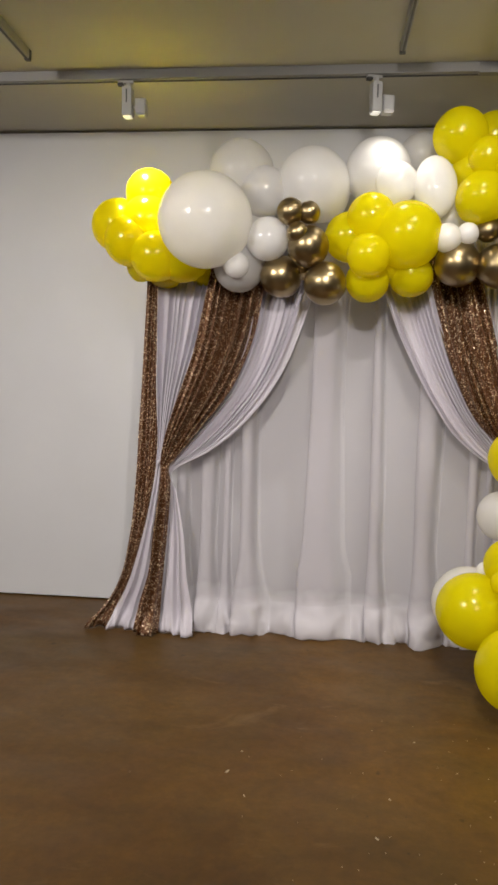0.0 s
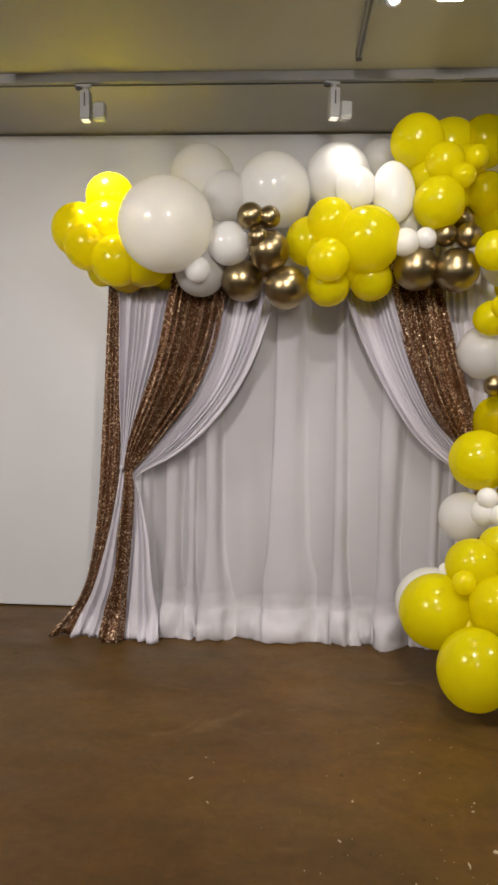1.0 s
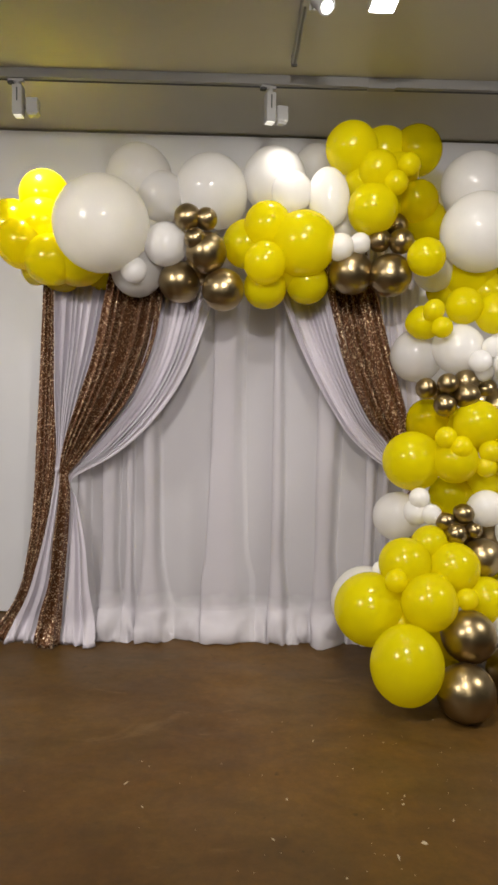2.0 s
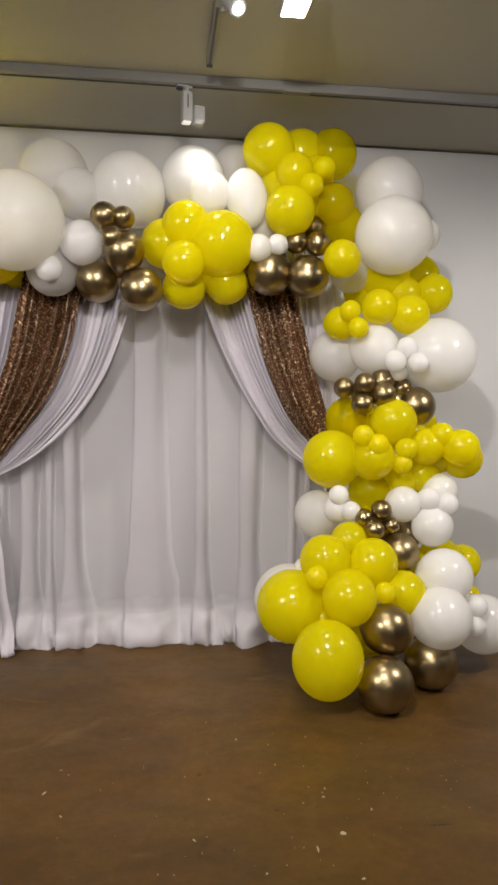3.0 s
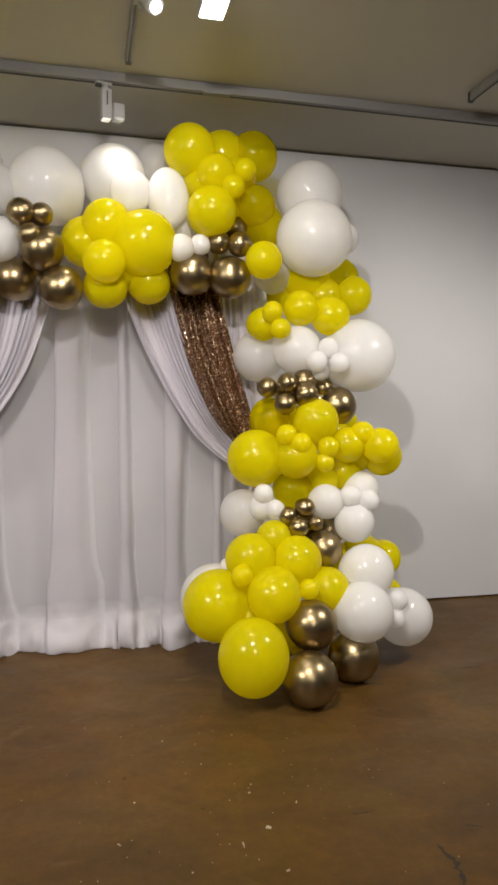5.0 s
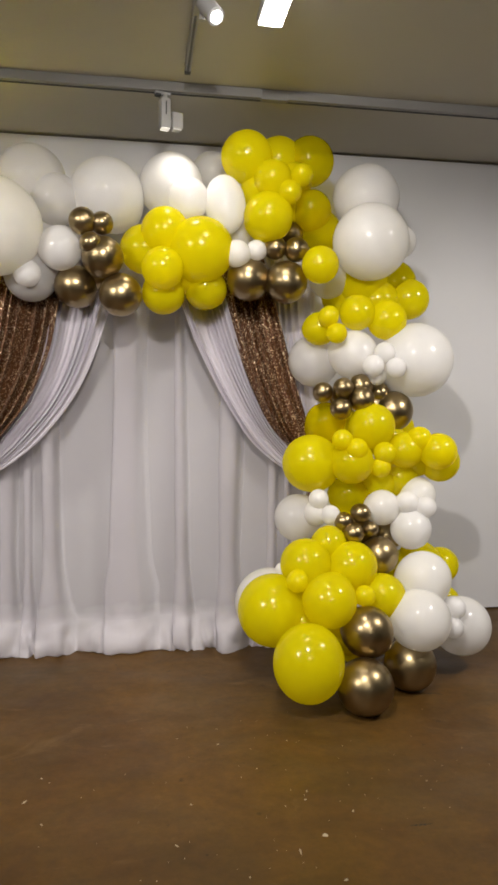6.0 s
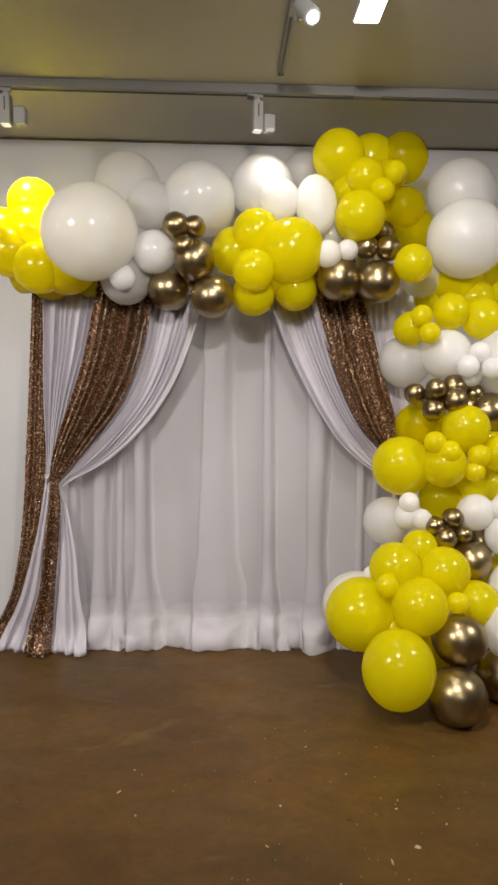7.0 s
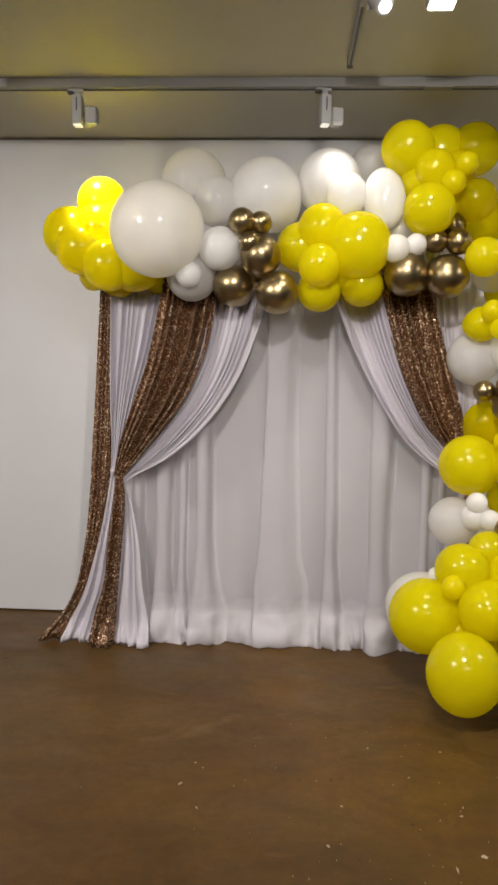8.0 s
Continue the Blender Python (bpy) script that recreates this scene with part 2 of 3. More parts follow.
def track(x0, x1, y0, y1, joint=None):
    top = new("lighting_track")
    tagged(top, "white metal lighting track fixed under the ceiling", "lighting track")
    along_x = x1 - x0 > y1 - y0
    part("rail", box(bmesh.new(), x0, x1, y0, y1, CEIL - 0.047, CEIL, 0.003), TRACK_METAL, top)
    e = 0.008
    bm = bmesh.new()
    if along_x:
        box(bm, x0 + 0.01, x1 - 0.01, y1 - 0.012, y1 - 0.001, CEIL - 0.051, CEIL - 0.047)
    else:
        box(bm, x0 + e, x1 - e, y0 + 0.01, y1 - 0.01, CEIL - 0.050, CEIL - 0.047)
    part("slot", bm, DARK_PLASTIC, top, "dark groove under the track")
    if joint:
        part("connector", box(bmesh.new(), joint - 0.07, joint + 0.07, y0 - 0.002, y1 + 0.002, CEIL - 0.053, CEIL - 0.001, 0.002), TRACK_METAL, top, "white joint piece between two track lengths")
    else:
        part("end_cap", box(bmesh.new(), x0 - 0.001, x1 + 0.001, y1 - 0.02, y1 + 0.004, CEIL - 0.052, CEIL - 0.001, 0.002), DARK_PLASTIC, top, "dark end cap")
    return top


track(X0 + 0.3, X1 - 0.3, 3.675, 3.715, joint=1.98)
track(1.505, 1.531, -1.0, 3.475)
track(-0.286, -0.26, -1.0, 3.455)
track(3.28, 3.306, -1.0, 3.46)


def track_spot(x, y):
    """A white adapter and gear box under the rail with a second short head beside it."""
    top = new("track_spotlight")
    top.location = (x, y, CEIL - 0.05)
    tagged(top, "white track spotlight with a gear box and a short square head", "spotlight", "track spotlights")
    part("adapter", box(bmesh.new(), -0.05, 0.028, -0.014, 0.014, -0.016, 0.0, 0.003), WHITE_METAL, top)
    part("latch", box(bmesh.new(), -0.052, -0.022, -0.017, 0.01, -0.026, -0.012, 0.003), DARK_PLASTIC, top, "dark latch of the adapter")
    part("stem", tube(bmesh.new(), (0, 0, -0.026), 0.014, 0.024), WHITE_METAL, top)
    body = part("gear_box", box(bmesh.new(), -0.026, 0.026, -0.028, 0.028, -0.178, -0.034, 0.006), WHITE_METAL, top)
    part("lens", box(bmesh.new(), -0.02, 0.02, -0.022, 0.022, -0.183, -0.1775, 0.002), LENS_SIDE, body, "bright lens under the lamp")
    part("slot", box(bmesh.new(), -0.003, 0.003, -0.030, -0.0275, -0.115, -0.05), DARK_PLASTIC, body, "dark slot in the gear box")
    head = part("head", box(bmesh.new(), 0.036, 0.098, -0.01, 0.05, -0.168, -0.085, 0.01), WHITE_METAL, top)
    part("glass", box(bmesh.new(), 0.044, 0.09, -0.002, 0.042, -0.172, -0.1675, 0.002), GLASS_GREY, head, "small dull glass")
    part("pivot", tube(bmesh.new(), (0.031, 0.012, -0.13), 0.012, 0.014, Euler((0, math.radians(90), 0)).to_matrix()), WHITE_METAL, top)
    return top


lamp_a = track_spot(0.155, 3.695)
copy_thing(lamp_a, pose(1.418, 3.695, CEIL - 0.05, 0, 0, 14))


def cylinder_spot(x, y, way, lens, drop=0.05, lens_radius=0.022):
    """A can-shaped head on a short gear box, tilted on its pivot."""
    top = new("can_spotlight")
    top.location = (x, y, CEIL - drop)
    tagged(top, "lit white can spotlight tilted under the ceiling", "spotlight", "can spotlights")
    part("gear_box", box(bmesh.new(), -0.016, 0.016, -0.09, 0.05, -0.03, 0.0, 0.004), WHITE_METAL, top)
    axis = Vector(way).normalized()
    turn = (-axis).to_track_quat("Z", "Y").to_matrix()
    centre = Vector(lens) - top.location - axis * 0.075
    part("stem", tube(bmesh.new(), (centre.x * 0.4, centre.y * 0.4, centre.z * 0.5 - 0.01), 0.011, 0.09), WHITE_METAL, top)
    bm = tube(bmesh.new(), centre, 0.034, 0.15, turn, 32)
    bmesh.ops.bevel(bm, geom=[e for e in bm.edges if e.is_boundary or len({f.normal.to_tuple(2) for f in e.link_faces}) == 2 and any(len(f.verts) > 4 for f in e.link_faces)], offset=0.004, segments=2, affect="EDGES")
    head = part("head", bm, WHITE_METAL, top)
    part("lens", tube(bmesh.new(), centre + axis * 0.076, lens_radius, 0.004, turn, 28), LENS, head, "bright round lens")
    return top


cylinder_spot(1.517, 2.86, (0.3, -0.62, -0.72), (1.578, 2.745, 2.885))
# cans added out of view to house these unseen lamps
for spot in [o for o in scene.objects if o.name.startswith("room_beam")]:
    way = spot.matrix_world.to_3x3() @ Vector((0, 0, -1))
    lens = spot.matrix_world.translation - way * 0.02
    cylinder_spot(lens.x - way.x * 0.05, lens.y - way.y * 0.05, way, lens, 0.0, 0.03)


def floodlight(x, y):
    top = new("floodlight")
    top.location = (x, y, CEIL)
    tagged(top, "lit white rectangular floodlight fixed under the ceiling", "floodlight")
    part("bracket", box(bmesh.new(), -0.02, 0.02, -0.05, 0.05, -0.03, 0.0, 0.003), WHITE_METAL, top)
    body = part("housing", box(bmesh.new(), -0.056, 0.056, -0.16, 0.16, -0.066, -0.03, 0.008), WHITE_METAL, top)
    part("diffuser", box(bmesh.new(), -0.048, 0.048, -0.152, 0.152, -0.072, -0.0655, 0.003), LENS, body, "glowing white diffuser")
    return top


lit = floodlight(1.82, 2.80)
# a copy added out of view above the unseen flood
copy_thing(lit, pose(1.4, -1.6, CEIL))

# ---- curtains ----


def curve_of(points):
    """A smooth edge: x by height, through a few points from the top down."""
    pts = sorted(points)
    zs, xs = np.array([p[0] for p in pts]), np.array([p[1] for p in pts])
    slope = np.gradient(xs, zs)

    def at(z):
        k = int(np.clip(np.searchsorted(zs, z) - 1, 0, len(zs) - 2))
        h = zs[k + 1] - zs[k]
        s = (z - zs[k]) / h
        if s < 0 or s > 1:
            e = 0 if s < 0 else -1
            return xs[e] + slope[e] * (z - zs[e])
        return ((1 + 2 * s) * (1 - s) ** 2 * xs[k] + s * (1 - s) ** 2 * h * slope[k]
                + s * s * (3 - 2 * s) * xs[k + 1] + s * s * (s - 1) * h * slope[k + 1])
    return at


def drape(name, label, left, right, y, folds, depth, mat, top=2.3, bottom=0.006, seed=1, nu=None, pinch=None, pool=0.0, thick=0.003):
    """A hanging cloth between two edges, with folds that run with the edges; pinch is the height of its tie."""
    rng = random.Random(seed)
    xl, xr = curve_of(left), curve_of(right)
    nu = nu or max(40, folds * 14)
    nv = 90
    wander = [(rng.uniform(0, 6.3), rng.uniform(0.7, 2.2), rng.uniform(0.3, 0.9)) for _ in range(4)]
    heights = [rng.uniform(0.5, 1.2) for _ in range(folds + 3)]
    verts, faces = [], []
    for j in range(nv + 1):
        v = j / nv
        z = top + (bottom - top) * v
        a, b = xl(z), xr(z)
        wide = max(b - a, 0.01)
        near = depth * min(1.0, 0.35 + wide / 0.25)
        if pinch is not None:
            near *= 0.35 + 0.65 * min(1.0, abs(z - pinch) / 0.3)
        low = max(0.0, 1 - z / 0.16)
        for i in range(nu + 1):
            u = i / nu
            count = folds if pinch is None or z > pinch else 2
            ph = count * u + count / folds * sum(s * 0.34 * math.sin(k * 6.3 * u + p + 0.5 * v) for p, k, s in wander)
            k = int(math.floor(ph)) % len(heights)
            f = ph - math.floor(ph)
            h0, h1 = heights[k], heights[(k + 1) % len(heights)]
            hill = (h0 + (h1 - h0) * f) * (0.5 - 0.5 * math.cos(6.2832 * f)) ** 0.8
            crease = 0.25 * noise.noise(Vector((u * 3.5 + seed, v * 7, seed)))
            if pinch is None or z > pinch:
                crease += min(1.0, (wide / 0.3) ** 2) * (0.12 * math.sin(31 * u + 5 * v) + 0.1 * math.sin(57 * u - 3 * v))
            flat = max(0.0, 1 - z / 0.09)
            crease, hill = crease * (1 - 0.6 * flat), hill * (1 - 0.7 * flat)
            bunch = pool * low * (0.3 * noise.noise(Vector((u * 4.0 + seed, z * 9, 2.2))) + 0.22 * noise.noise(Vector((u * 9.0, z * 26, seed))))
            yy = y - bunch - near * (hill + crease) - pool * low * low * (0.8 + 0.3 * math.sin(4 * u + seed)) + 1.6 * pool * max(0.0, low - 0.8)
            xx = a + wide * u + 0.15 * near * math.sin(6.28 * ph)
            verts.append((xx, yy, max(z, 0.004)))
    for j in range(nv):
        for i in range(nu):
            k = j * (nu + 1) + i
            faces.append((k, k + nu + 1, k + nu + 2, k + 1))
    me = bpy.data.meshes.new(name)
    me.from_pydata(verts, [], faces)
    me.polygons.foreach_set("use_smooth", [True] * len(me.polygons))
    me.materials.append(mat)
    ob = new(name, me)
    solid = ob.modifiers.new("thickness", "SOLIDIFY")
    solid.thickness, solid.offset = thick, 0
    return tagged(ob, label, "curtain")


def sheer_curtain():
    """Wide chiffon laid in a few pleats that lie over themselves, its hem gathered into a soft roll on the floor."""
    x0, x1, y0 = 0.26, 2.26, 4.09
    pleats = [(0.40, 0.024, 0.03), (0.545, 0.034, 0.04), (0.655, 0.02, 0.02), (0.775, 0.042, 0.06), (1.2, 0.08, 0.035),
              (1.515, 0.026, 0.045), (1.80, 0.048, 0.06), (2.055, 0.03, 0.045), (2.15, 0.022, 0.035)]
    # one pleat, across in half widths and forward in depths: out behind, back, and out again in front
    bend = [(0.9, 0.0), (1.04, 0.15), (0.95, 0.38), (0.3, 0.45), (-0.4, 0.45), (-0.93, 0.52), (-1.04, 0.72), (-0.92, 0.95), (-0.6, 1.1), (-0.1, 1.18),
            (0.4, 1.15), (0.8, 1.0), (1.1, 0.72), (1.35, 0.4), (1.65, 0.14), (2.0, 0.0)]
    nv, nb, span = 60, 30, 22
    verts, faces, wide = [], [], 0
    for j in range(nv + nb + 1):
        k = max(0.0, (j - nv) / nb)
        h = 2.3 + (0.185 - 2.3) * min(1.0, j / nv)
        flare = 1 + 1.7 * max(0.0, 1 - h / 0.6) ** 2
        row, last = [], x0
        for n, (c, w, d) in enumerate(pleats + [(x1, 0.0, 0.0)]):
            c = c + 0.008 * math.sin(1.7 * h + 9 * c)
            wf = w * min(flare, 2.2 if w < 0.06 else 1.25) * (0.9 + 0.15 * math.sin(2.3 * h + 5 * n))
            start = c + 0.9 * wf
            row += [(last + (start - last) * i / span, 0.0) for i in range(span)]
            if w:
                row += [(c + wf * a, d * f * min(flare, 1.5)) for a, f in bend]
                last = c + 2.0 * wf
        row.append((x1, 0.0))
        wide = len(row)
        for x, forward in row:
            y = y0 - forward - 0.010 * math.sin(7.3 * x + 0.6 * h) - 0.003 * math.sin(21 * x - 0.9 * h)
            z = h
            if k:
                lump = noise.noise(Vector((x * 6.5, k * 0.9, 3.1))) + 0.55 * noise.noise(Vector((x * 15, k * 1.5, 8.2)))
                tuck = max(0.0, 0.16 - abs(noise.noise(Vector((x * 9.0, 0.4 * k, 4.4))))) / 0.16
                ruffle = noise.noise(Vector((x * 24, k * 2.6, 1.9)))
                swell = 0.10 + 0.06 * lump + 0.02 * math.sin(5 * x) - 0.05 * tuck * k + 0.022 * k * ruffle
                y -= swell * math.sin(min(1.0, k * 1.05) * 1.62) - forward * 0.6 * k
                z = 0.185 * (1 - k) ** 1.15 + 0.05 * math.sin(3.1416 * k) * (lump + 0.25 - 0.6 * tuck * k + 0.25 * ruffle)
                z = max(z, 0.004)
            verts.append((x, y, z))
    for j in range(nv + nb):
        for i in range(wide - 1):
            k = j * wide + i
            faces.append((k, k + wide, k + wide + 1, k + 1))
    me = bpy.data.meshes.new("curtain")
    me.from_pydata(verts, [], faces)
    me.polygons.foreach_set("use_smooth", [True] * len(me.polygons))
    me.materials.append(SHEER)
    return tagged(new("curtain", me), "white sheer chiffon curtain with its hem pooled on the floor", "curtain")


sheer_curtain()
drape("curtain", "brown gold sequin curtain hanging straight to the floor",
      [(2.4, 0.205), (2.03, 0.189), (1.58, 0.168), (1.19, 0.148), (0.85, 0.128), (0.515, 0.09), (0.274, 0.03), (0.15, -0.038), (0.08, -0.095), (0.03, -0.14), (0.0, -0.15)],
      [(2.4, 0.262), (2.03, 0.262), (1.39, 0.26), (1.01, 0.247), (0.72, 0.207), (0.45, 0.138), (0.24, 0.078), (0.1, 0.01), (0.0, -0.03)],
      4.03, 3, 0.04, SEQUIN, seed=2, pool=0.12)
drape("curtain", "white satin curtain gathered at a tie, spreading on the floor",
      [(2.4, 0.255), (2.03, 0.253), (1.39, 0.254), (1.09, 0.258), (1.01, 0.252), (0.73, 0.208), (0.455, 0.143), (0.25, 0.077), (0.11, 0.009), (0.0, -0.031)],
      [(2.4, 0.66), (2.03, 0.577), (1.71, 0.502), (1.42, 0.409), (1.11, 0.314), (1.01, 0.292), (0.895, 0.28), (0.56, 0.244), (0.32, 0.213), (0.15, 0.167), (0.0, 0.148)],
      4.02, 8, 0.045, SATIN, seed=3, pinch=1.0, pool=0.13)
drape("curtain", "white satin curtain swept aside in a curve to its tie",
      [(2.4, 0.88), (2.03, 0.834), (1.65, 0.766), (1.41, 0.655), (1.21, 0.496), (1.02, 0.351), (0.98, 0.328), (0.9, 0.336), (0.667, 0.332), (0.33, 0.31), (0.16, 0.288), (0.0, 0.28)],
      [(2.4, 1.24), (2.0, 1.149), (1.78, 1.083), (1.53, 0.98), (1.34, 0.857), (1.17, 0.699), (1.05, 0.532), (0.987, 0.407), (0.95, 0.352), (0.83, 0.377), (0.6, 0.423), (0.3, 0.454), (0.136, 0.484), (0.0, 0.506)],
      4.0, 6, 0.05, SATIN, seed=5, pinch=0.98, pool=0.13)
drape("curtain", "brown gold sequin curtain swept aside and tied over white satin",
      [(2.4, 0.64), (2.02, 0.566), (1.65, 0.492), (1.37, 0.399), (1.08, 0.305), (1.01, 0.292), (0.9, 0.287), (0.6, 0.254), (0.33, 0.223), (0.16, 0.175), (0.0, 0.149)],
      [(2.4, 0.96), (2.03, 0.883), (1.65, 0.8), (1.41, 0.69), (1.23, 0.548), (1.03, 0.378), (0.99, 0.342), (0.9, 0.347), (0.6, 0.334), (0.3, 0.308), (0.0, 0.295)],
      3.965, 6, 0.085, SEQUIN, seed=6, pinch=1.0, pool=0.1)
drape("curtain", "white satin curtain swept aside in a curve to its tie",
      [(2.4, 1.38), (2.02, 1.505), (1.78, 1.593), (1.59, 1.686), (1.36, 1.818), (1.18, 1.952), (1.06, 2.106), (1.0, 2.21), (0.8, 2.2), (0.4, 2.12), (0.0, 2.05)],
      [(2.4, 1.7), (2.05, 1.791), (1.77, 1.87), (1.49, 1.972), (1.29, 2.081), (1.16, 2.189), (1.04, 2.268), (0.8, 2.27), (0.4, 2.25), (0.0, 2.24)],
      4.0, 9, 0.04, SATIN, seed=7, pinch=1.0)
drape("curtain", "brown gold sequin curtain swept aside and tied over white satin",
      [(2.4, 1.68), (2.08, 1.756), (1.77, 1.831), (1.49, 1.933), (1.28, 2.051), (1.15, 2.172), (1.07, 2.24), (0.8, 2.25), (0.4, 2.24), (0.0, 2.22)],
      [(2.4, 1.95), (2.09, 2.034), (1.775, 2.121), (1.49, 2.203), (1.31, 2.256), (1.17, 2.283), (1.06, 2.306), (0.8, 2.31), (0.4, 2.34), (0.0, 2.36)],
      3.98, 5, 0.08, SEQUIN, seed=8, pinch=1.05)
drape("curtain", "cream satin curtain hanging straight behind the sequin curtain",
      [(2.4, 1.99), (2.1, 2.025), (1.65, 2.083), (1.32, 2.157), (1.08, 2.24), (0.6, 2.26), (0.0, 2.26)],
      [(2.4, 2.297), (2.1, 2.297), (1.65, 2.322), (1.32, 2.331), (1.08, 2.337), (0.6, 2.34), (0.0, 2.36)],
      4.03, 5, 0.02, SATIN, seed=9, pinch=1.0)


def tieback(x, y, z, rx, ry):
    bm = bmesh.new()
    ring = 28
    for k in range(3):
        for i in range(ring):
            a = 6.2832 * i / ring
            bm.verts.new((rx * math.cos(a), ry * math.sin(a), (k - 1) * 0.012 + 0.35 * rx * math.cos(a)))
    bm.verts.ensure_lookup_table()
    for k in range(2):
        for i in range(ring):
            j = (i + 1) % ring
            bm.faces.new((bm.verts[k * ring + i], bm.verts[k * ring + j], bm.verts[(k + 1) * ring + j], bm.verts[(k + 1) * ring + i]))
    ob = part("curtain_tie", bm, SATIN, smooth=True)
    ob.location = (x, y, z)
    m = ob.modifiers.new("thickness", "SOLIDIFY")
    m.thickness = 0.004
    return tagged(ob, "narrow white fabric tie gathering the curtains", "curtain tie")


tieback(0.276, 3.99, 1.005, 0.02, 0.035)

# ---- the balloon garland ----
garland = tagged(new("balloon_garland"), "garland of yellow, white and chrome gold balloons over the curtains", "balloon garland")


def balloon_mesh(name, mat):
    """A unit balloon: round crown, slightly drawn out towards its knot."""
    bm = bmesh.new()
    bmesh.ops.create_uvsphere(bm, u_segments=40, v_segments=26, radius=1)
    for v in bm.verts:
        z = v.co.z
        if z < 0:
            k = 1 - 0.10 * (-z) ** 2.2
            v.co.x, v.co.y, v.co.z = v.co.x * k, v.co.y * k, z * (1 + 0.16 * z * z)
    tube(bm, (0, 0, -1.175), 0.03, 0.07, seg=10, radius2=0.05)
    for f in bm.faces:
        f.smooth = True
    me = bpy.data.meshes.new(name)
    bm.to_mesh(me)
    bm.free()
    me.materials.append(mat)
    return me


SHAPES = {c: balloon_mesh("balloon", m) for c, (m, _) in BALLOON.items()}
turns = random.Random(11)


def balloons(colour, places):
    """Balloons of one colour (x, y, z, radius), their knots turned in towards the garland's core."""
    for x, y, z, r, *tall in places:
        ob = new("balloon", SHAPES[colour])
        inward = Vector((turns.uniform(-0.7, 0.7), turns.uniform(0.4, 1.0), turns.uniform(-0.7, 0.7)))
        ob.rotation_euler = (-inward).to_track_quat("Z", "Y").to_euler()
        ob.location = (x, y, z)
        r *= 1.05 if r > 0.07 else 1.1
        ob.scale = (r * 0.985, r * 0.985, r)
        if tall:  # a long one, its crown to the front
            ob.rotation_euler = (1.5708 + turns.uniform(-0.1, 0.1), turns.uniform(-0.1, 0.1), 0)
            ob.scale = (r, r * tall[0], r)
        ob.parent = garland
        tagged(ob, BALLOON[colour][1])


balloons("yellow", [  # yellow_end
    (0.037, 3.950, 2.330, 0.145), (0.127, 3.850, 2.226, 0.133), (0.223, 3.920, 2.494, 0.130), (0.228, 3.880, 2.339, 0.139),
    (0.285, 3.800, 2.133, 0.131), (0.419, 3.850, 2.158, 0.150), (0.304, 3.950, 2.102, 0.111), (0.519, 4.000, 2.093, 0.081),
    (0.175, 3.950, 2.114, 0.087),
])
balloons("white", [  # white_end
    (0.572, 3.680, 2.297, 0.235), (0.892, 3.740, 2.214, 0.109),
    (0.732, 3.720, 2.077, 0.063),
])
balloons("gold", [  # gold_left
    (1.009, 3.680, 2.339, 0.064), (1.103, 3.690, 2.336, 0.053), (1.050, 3.640, 2.226, 0.050), (1.105, 3.700, 2.169, 0.102),
    (0.960, 3.820, 2.036, 0.106), (1.194, 3.720, 1.985, 0.106),
])
balloons("white", [  # white_mid
    (1.118, 3.900, 2.534, 0.188), (1.462, 3.950, 2.614, 0.170), (1.546, 3.780, 2.504, 0.104), (1.737, 3.760, 2.477, 0.103, 1.45),
    
])
balloons("yellow", [  # yellow_mid
    (1.318, 3.850, 2.247, 0.127), (1.422, 3.750, 2.325, 0.121), (1.606, 3.720, 2.229, 0.164), (1.405, 3.640, 2.114, 0.104),
    (1.414, 3.780, 2.010, 0.109), (1.640, 3.820, 2.045, 0.110),
])
balloons("white", [  # white_small
    (1.793, 3.680, 2.208, 0.066), (1.893, 3.680, 2.231, 0.049), 
])
balloons("gold", [  # gold_mid
    (1.863, 3.750, 2.093, 0.111), (2.057, 3.700, 2.075, 0.108), (1.997, 3.700, 2.250, 0.055), (2.105, 3.680, 2.243, 0.060),
    (2.104, 3.800, 2.356, 0.059),
])
balloons("yellow", [  # yellow_top
    (1.848, 3.750, 2.726, 0.131), (2.044, 3.880, 2.754, 0.131), (1.976, 3.680, 2.600, 0.096),
    (2.122, 3.640, 2.616, 0.053), (2.055, 3.620, 2.521, 0.056), (1.954, 3.680, 2.404, 0.125), 
    (2.222, 3.620, 2.157, 0.094), (1.934, 3.780, 2.572, 0.110),
])
balloons("white", [  # white_corner
    (2.571, 3.950, 2.606, 0.182), (2.520, 3.700, 2.306, 0.197), (2.741, 3.850, 2.347, 0.088), 
])
balloons("yellow", [  # yellow_shoulder
    (2.531, 3.880, 2.115, 0.139), (2.807, 3.860, 2.029, 0.109), (2.451, 3.700, 1.927, 0.093),
    (2.627, 3.720, 1.893, 0.104), (2.272, 3.620, 1.894, 0.050), (2.311, 3.600, 1.805, 0.050), (2.254, 3.740, 1.840, 0.088),
    (2.419, 3.950, 2.041, 0.096),
])
balloons("white", [  # white_upper
    (2.439, 3.720, 1.703, 0.128), (2.798, 3.720, 1.678, 0.197), (2.575, 3.600, 1.709, 0.051),
    (2.503, 3.570, 1.637, 0.053), (2.625, 3.560, 1.628, 0.050), (2.543, 3.620, 1.583, 0.045),
])
balloons("gold", [  # gold_upper
    (2.263, 3.680, 1.495, 0.051), (2.358, 3.620, 1.520, 0.051), (2.465, 3.660, 1.531, 0.061), (2.342, 3.600, 1.410, 0.054),
    (2.454, 3.600, 1.461, 0.060), (2.590, 3.720, 1.493, 0.056), (2.667, 3.700, 1.397, 0.106),
])
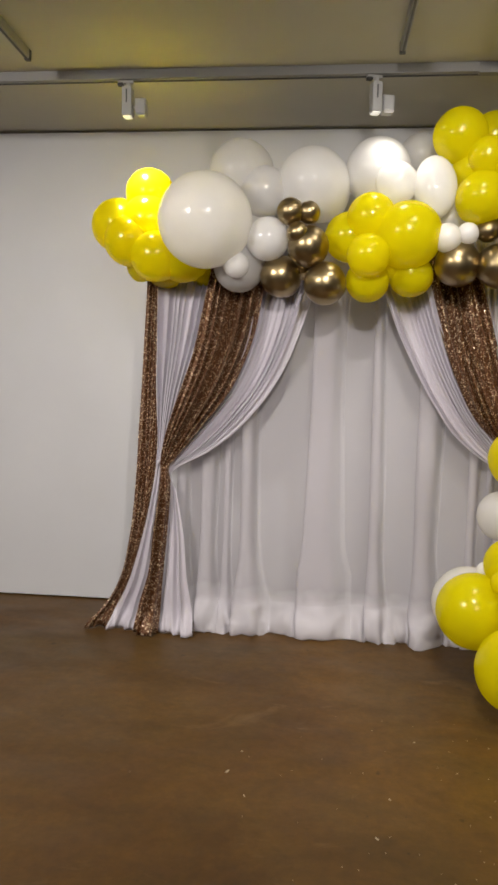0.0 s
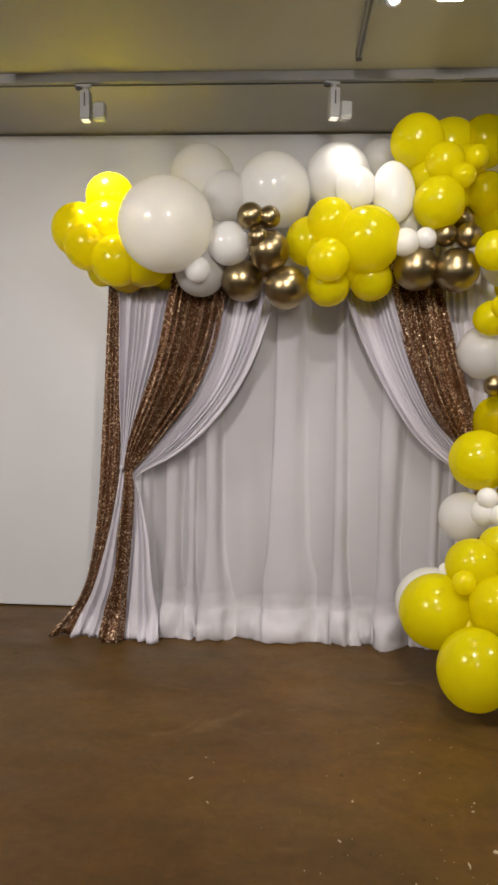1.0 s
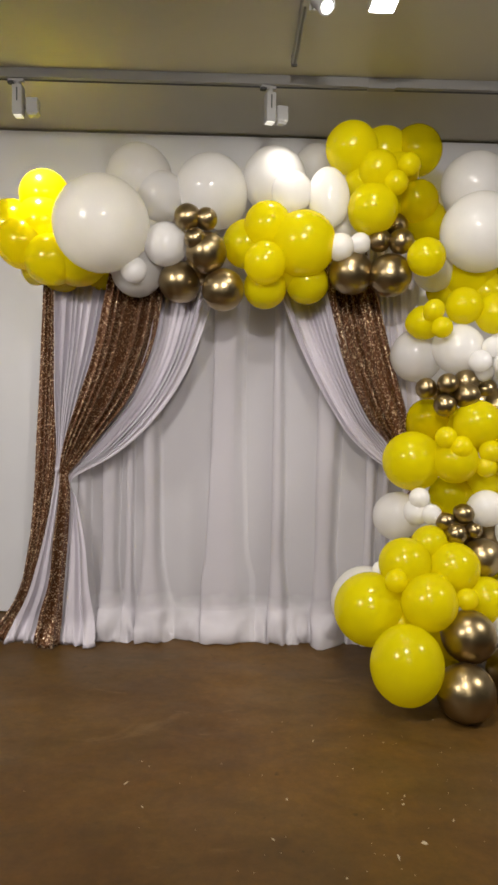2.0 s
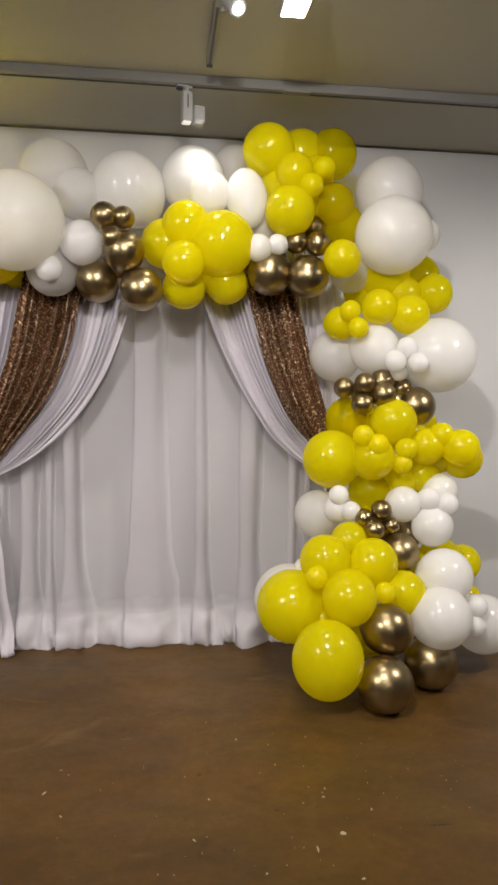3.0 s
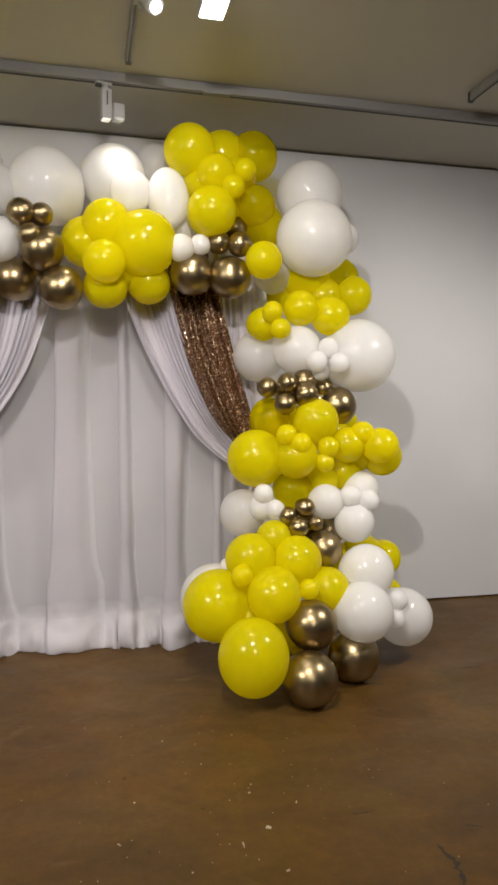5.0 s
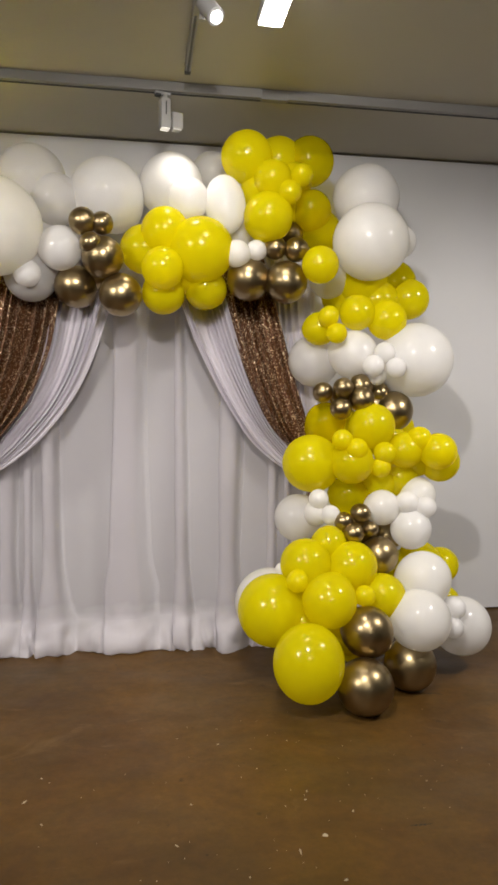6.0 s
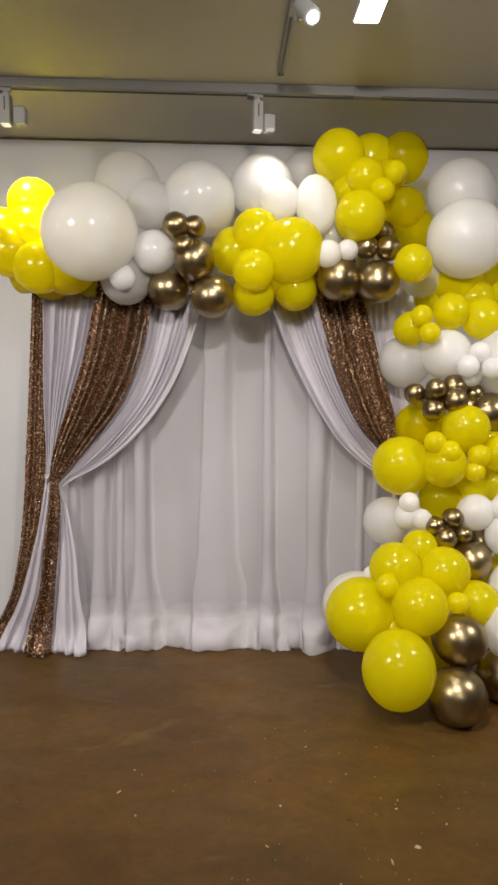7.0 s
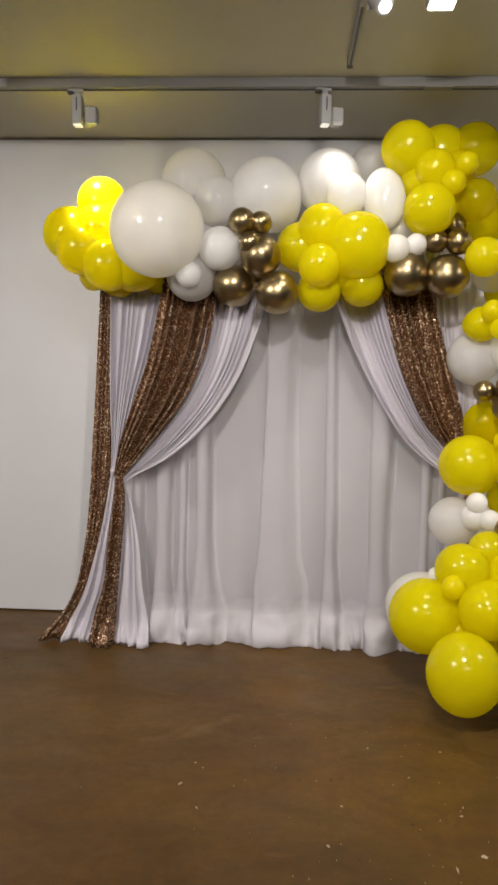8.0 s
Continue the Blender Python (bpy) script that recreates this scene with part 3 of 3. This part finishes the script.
balloons("yellow", [  # yellow_waist
    (2.198, 3.660, 1.114, 0.149), (2.513, 3.600, 1.317, 0.118), (2.391, 3.560, 1.131, 0.113),
    (2.322, 3.500, 1.251, 0.050), (2.393, 3.480, 1.206, 0.052), (2.420, 3.850, 1.283, 0.128),
])
balloons("yellow", [  # yellow_waist_outer
    (2.558, 3.520, 1.181, 0.054), (2.538, 3.520, 1.103, 0.048), (2.692, 3.580, 1.190, 0.094), (2.755, 3.540, 1.254, 0.060),
    (2.855, 3.520, 1.188, 0.094), (2.908, 3.620, 1.123, 0.106), (2.570, 3.680, 1.011, 0.110), (2.700, 3.660, 1.027, 0.094),
    (2.759, 3.850, 1.300, 0.085),
])
balloons("white", [  # white_lower
    (2.215, 3.560, 0.936, 0.048), (2.214, 3.600, 0.857, 0.064), (2.276, 3.540, 0.854, 0.048),
    (2.556, 3.540, 0.889, 0.091), (2.770, 3.580, 0.949, 0.093), (2.680, 3.500, 0.920, 0.057), (2.772, 3.480, 0.897, 0.054),
    (2.703, 3.500, 0.779, 0.104),
])
balloons("gold", [  # gold_lower
    (2.427, 3.500, 0.866, 0.048), (2.335, 3.500, 0.826, 0.045), (2.379, 3.460, 0.770, 0.050), (2.471, 3.460, 0.791, 0.036),
    (2.625, 3.660, 0.713, 0.083), (2.532, 3.500, 0.642, 0.097),
])
balloons("yellow", [  # yellow_base
    (2.253, 3.480, 0.717, 0.089), (2.117, 3.420, 0.628, 0.125), (2.355, 3.400, 0.614, 0.123), (2.043, 3.280, 0.579, 0.050),
    (1.956, 3.420, 0.398, 0.176), (2.194, 3.240, 0.488, 0.128), (2.371, 3.240, 0.506, 0.048), (2.508, 3.360, 0.467, 0.109),
])
balloons("yellow", [  # yellow_base_back
    (2.807, 3.620, 0.550, 0.128), (2.946, 3.660, 0.541, 0.097), (2.983, 3.660, 0.343, 0.072), (2.343, 3.420, 0.268, 0.113),
    (2.431, 3.500, 0.158, 0.098), (2.672, 3.660, 0.536, 0.096),
])
balloons("white", [  # white_base
    (2.735, 3.400, 0.537, 0.138), (2.671, 3.280, 0.363, 0.149), (3.003, 3.500, 0.246, 0.152), (2.893, 3.360, 0.390, 0.054),
    (2.871, 3.320, 0.299, 0.048), (1.966, 3.600, 0.381, 0.177), (2.024, 3.550, 0.567, 0.036),
])
balloons("gold", [  # gold_base
    (2.373, 3.200, 0.342, 0.120), (2.325, 3.074, 0.128, 0.128), (2.635, 3.303, 0.127, 0.127),
])
balloons("gold", [  # gold_inside
    (2.581, 3.740, 1.427, 0.069), (2.388, 3.750, 1.469, 0.062), (2.490, 3.620, 0.757, 0.075), (2.388, 3.600, 0.742, 0.062),
])
balloons("yellow", [  # yellow_inside
    (2.645, 3.720, 1.243, 0.094), (2.523, 3.750, 1.232, 0.088), (2.791, 3.660, 1.130, 0.088), (2.659, 3.660, 1.090, 0.081),
    (2.184, 3.400, 0.476, 0.087), (2.393, 3.450, 0.525, 0.083), (2.536, 3.450, 0.337, 0.079), (2.623, 3.850, 2.014, 0.107),
    (2.504, 3.900, 2.070, 0.095), (2.087, 3.350, 0.346, 0.086),
])
balloons("white", [  # white_inside
    (2.699, 3.800, 1.606, 0.095), (2.675, 3.600, 0.864, 0.075), (2.868, 3.480, 0.355, 0.068),
])
balloons("yellow", [  # yellow_core
    (1.509, 3.850, 2.238, 0.119), (1.539, 3.820, 2.108, 0.095), (2.103, 3.800, 2.621, 0.105), (2.082, 3.800, 2.480, 0.088),
])
balloons("gold", [  # gold_core
    (1.056, 3.850, 2.107, 0.077),
])
balloons("yellow", [  # yellow_foot
    (2.060, 3.100, 0.243, 0.158, 1.10),
])

balloons("sheer_yellow", [  # stretched_yellow
    (2.211, 3.850, 2.756, 0.130), (2.313, 3.800, 1.324, 0.113), (2.425, 3.680, 0.935, 0.112), (2.204, 3.760, 2.470, 0.105), (2.742, 3.950, 2.129, 0.129), (2.274, 3.840, 2.389, 0.108),
])

balloons("sheer_white", [  # stretched_white
    (0.722, 3.950, 2.617, 0.168), (0.732, 3.850, 2.093, 0.134), (2.143, 3.720, 0.811, 0.125), (2.265, 3.900, 1.674, 0.140), (1.702, 4.100, 2.743, 0.115), (0.857, 3.880, 2.492, 0.129), (2.338, 3.880, 2.131, 0.106), (1.839, 3.880, 2.343, 0.090),
])

# ---- litter and marks on the floor ----
DUST = paint("paper_scraps", (0.3, 0.24, 0.15), (0.5, 0.42, 0.3), 0.8, 600)
MARK = paint("dark_scuff", (0.02, 0.014, 0.008), (0.04, 0.028, 0.016), 0.7, 600)
scraps = random.Random(5)


def fleck(x, y, size, long=1.0, turn=None):
    """A torn scrap: an uneven flat polygon with a curled edge."""
    bm = bmesh.new()
    turn = scraps.uniform(0, 6.28) if turn is None else turn
    n = 7
    ring = []
    for i in range(n):
        a = 6.2832 * i / n
        r = size * scraps.uniform(0.55, 1.0)
        px, py = r * math.cos(a) * long, r * math.sin(a) / long
        ring.append((px * math.cos(turn) - py * math.sin(turn), px * math.sin(turn) + py * math.cos(turn)))
    low = [bm.verts.new((x + a, y + b, 0.0003)) for a, b in ring]
    high = [bm.verts.new((x + a * 0.9, y + b * 0.9, 0.0012 + 0.002 * scraps.random())) for a, b in ring]
    bm.faces.new(high)
    for i in range(n):
        j = (i + 1) % n
        bm.faces.new((low[i], low[j], high[j], high[i]))
    return bm


for x, y, size, long in [(1.615, 2.883, 0.008, 1.3), (1.887, 2.439, 0.009, 1.2), (1.905, 2.229, 0.016, 1.1), (1.912, 2.012, 0.011, 1.3),
                         (1.804, 2.159, 0.014, 2.0), (1.41, 2.245, 0.009, 1.6), (1.912, 2.874, 0.007, 1.2), (1.905, 2.491, 0.007, 1.2),
                         (0.88, 2.567, 0.011, 1.7), (0.918, 2.715, 0.007, 1.2), (0.959, 2.42, 0.008, 1.5), (1.473, 2.466, 0.007, 1.2),
                         (2.04, 2.348, 0.009, 1.4), (1.624, 2.065, 0.008, 1.3), (1.747, 2.671, 0.006, 1.2)]:
    tagged(part("paper_scrap", fleck(x, y, size * 0.7, long), DUST), "tiny pale scrap lying on the concrete floor", "litter", "scraps on the floor")

bm = bmesh.new()
for _ in range(110):
    x, y = scraps.gauss(1.95, 0.5), scraps.uniform(1.7, 3.2)
    small = fleck(x, y, scraps.uniform(0.001, 0.0028), scraps.uniform(1.0, 1.8))
    me = bpy.data.meshes.new("crumb")
    small.to_mesh(me)
    small.free()
    bm.from_mesh(me)
    bpy.data.meshes.remove(me)
tagged(part("crumbs", bm, DUST), "pale crumbs scattered over the concrete floor", "crumbs", kind="stuff")


def scuff(points, width):
    """A dark ragged gouge that follows a few points."""
    bm = bmesh.new()
    rows = []
    n = 22
    for i in range(n + 1):
        s = i / n * (len(points) - 1)
        k = min(int(s), len(points) - 2)
        f = s - k
        x = points[k][0] + (points[k + 1][0] - points[k][0]) * f
        y = points[k][1] + (points[k + 1][1] - points[k][1]) * f
        w = width * (0.25 + scraps.random()) * math.sin(3.1416 * (i + 0.6) / (n + 1.2)) ** 0.5
        dx, dy = points[k + 1][1] - points[k][1], points[k][0] - points[k + 1][0]
        d = math.hypot(dx, dy)
        j = scraps.uniform(-0.4, 0.4) * width
        rows.append([bm.verts.new((x + dx / d * (e * w + j), y + dy / d * (e * w + j), 0.0008)) for e in (-0.5, 0.5)])
    for a, b in zip(rows, rows[1:]):
        bm.faces.new((a[0], a[1], b[1], b[0]))
    return tagged(part("floor_scuff", bm, MARK), "dark ragged gouge in the concrete floor", "floor mark", kind="structure")


scuff([(2.425, 2.03), (2.432, 1.95), (2.42, 1.87), (2.40, 1.78)], 0.022)
scuff([(2.21, 2.238), (2.29, 2.24)], 0.010)
scuff([(3.26, 3.335), (3.38, 3.33)], 0.016)
scuff([(2.65, 3.24), (2.77, 3.236)], 0.010)
scuff([(2.56, 2.10), (2.62, 2.08)], 0.010)
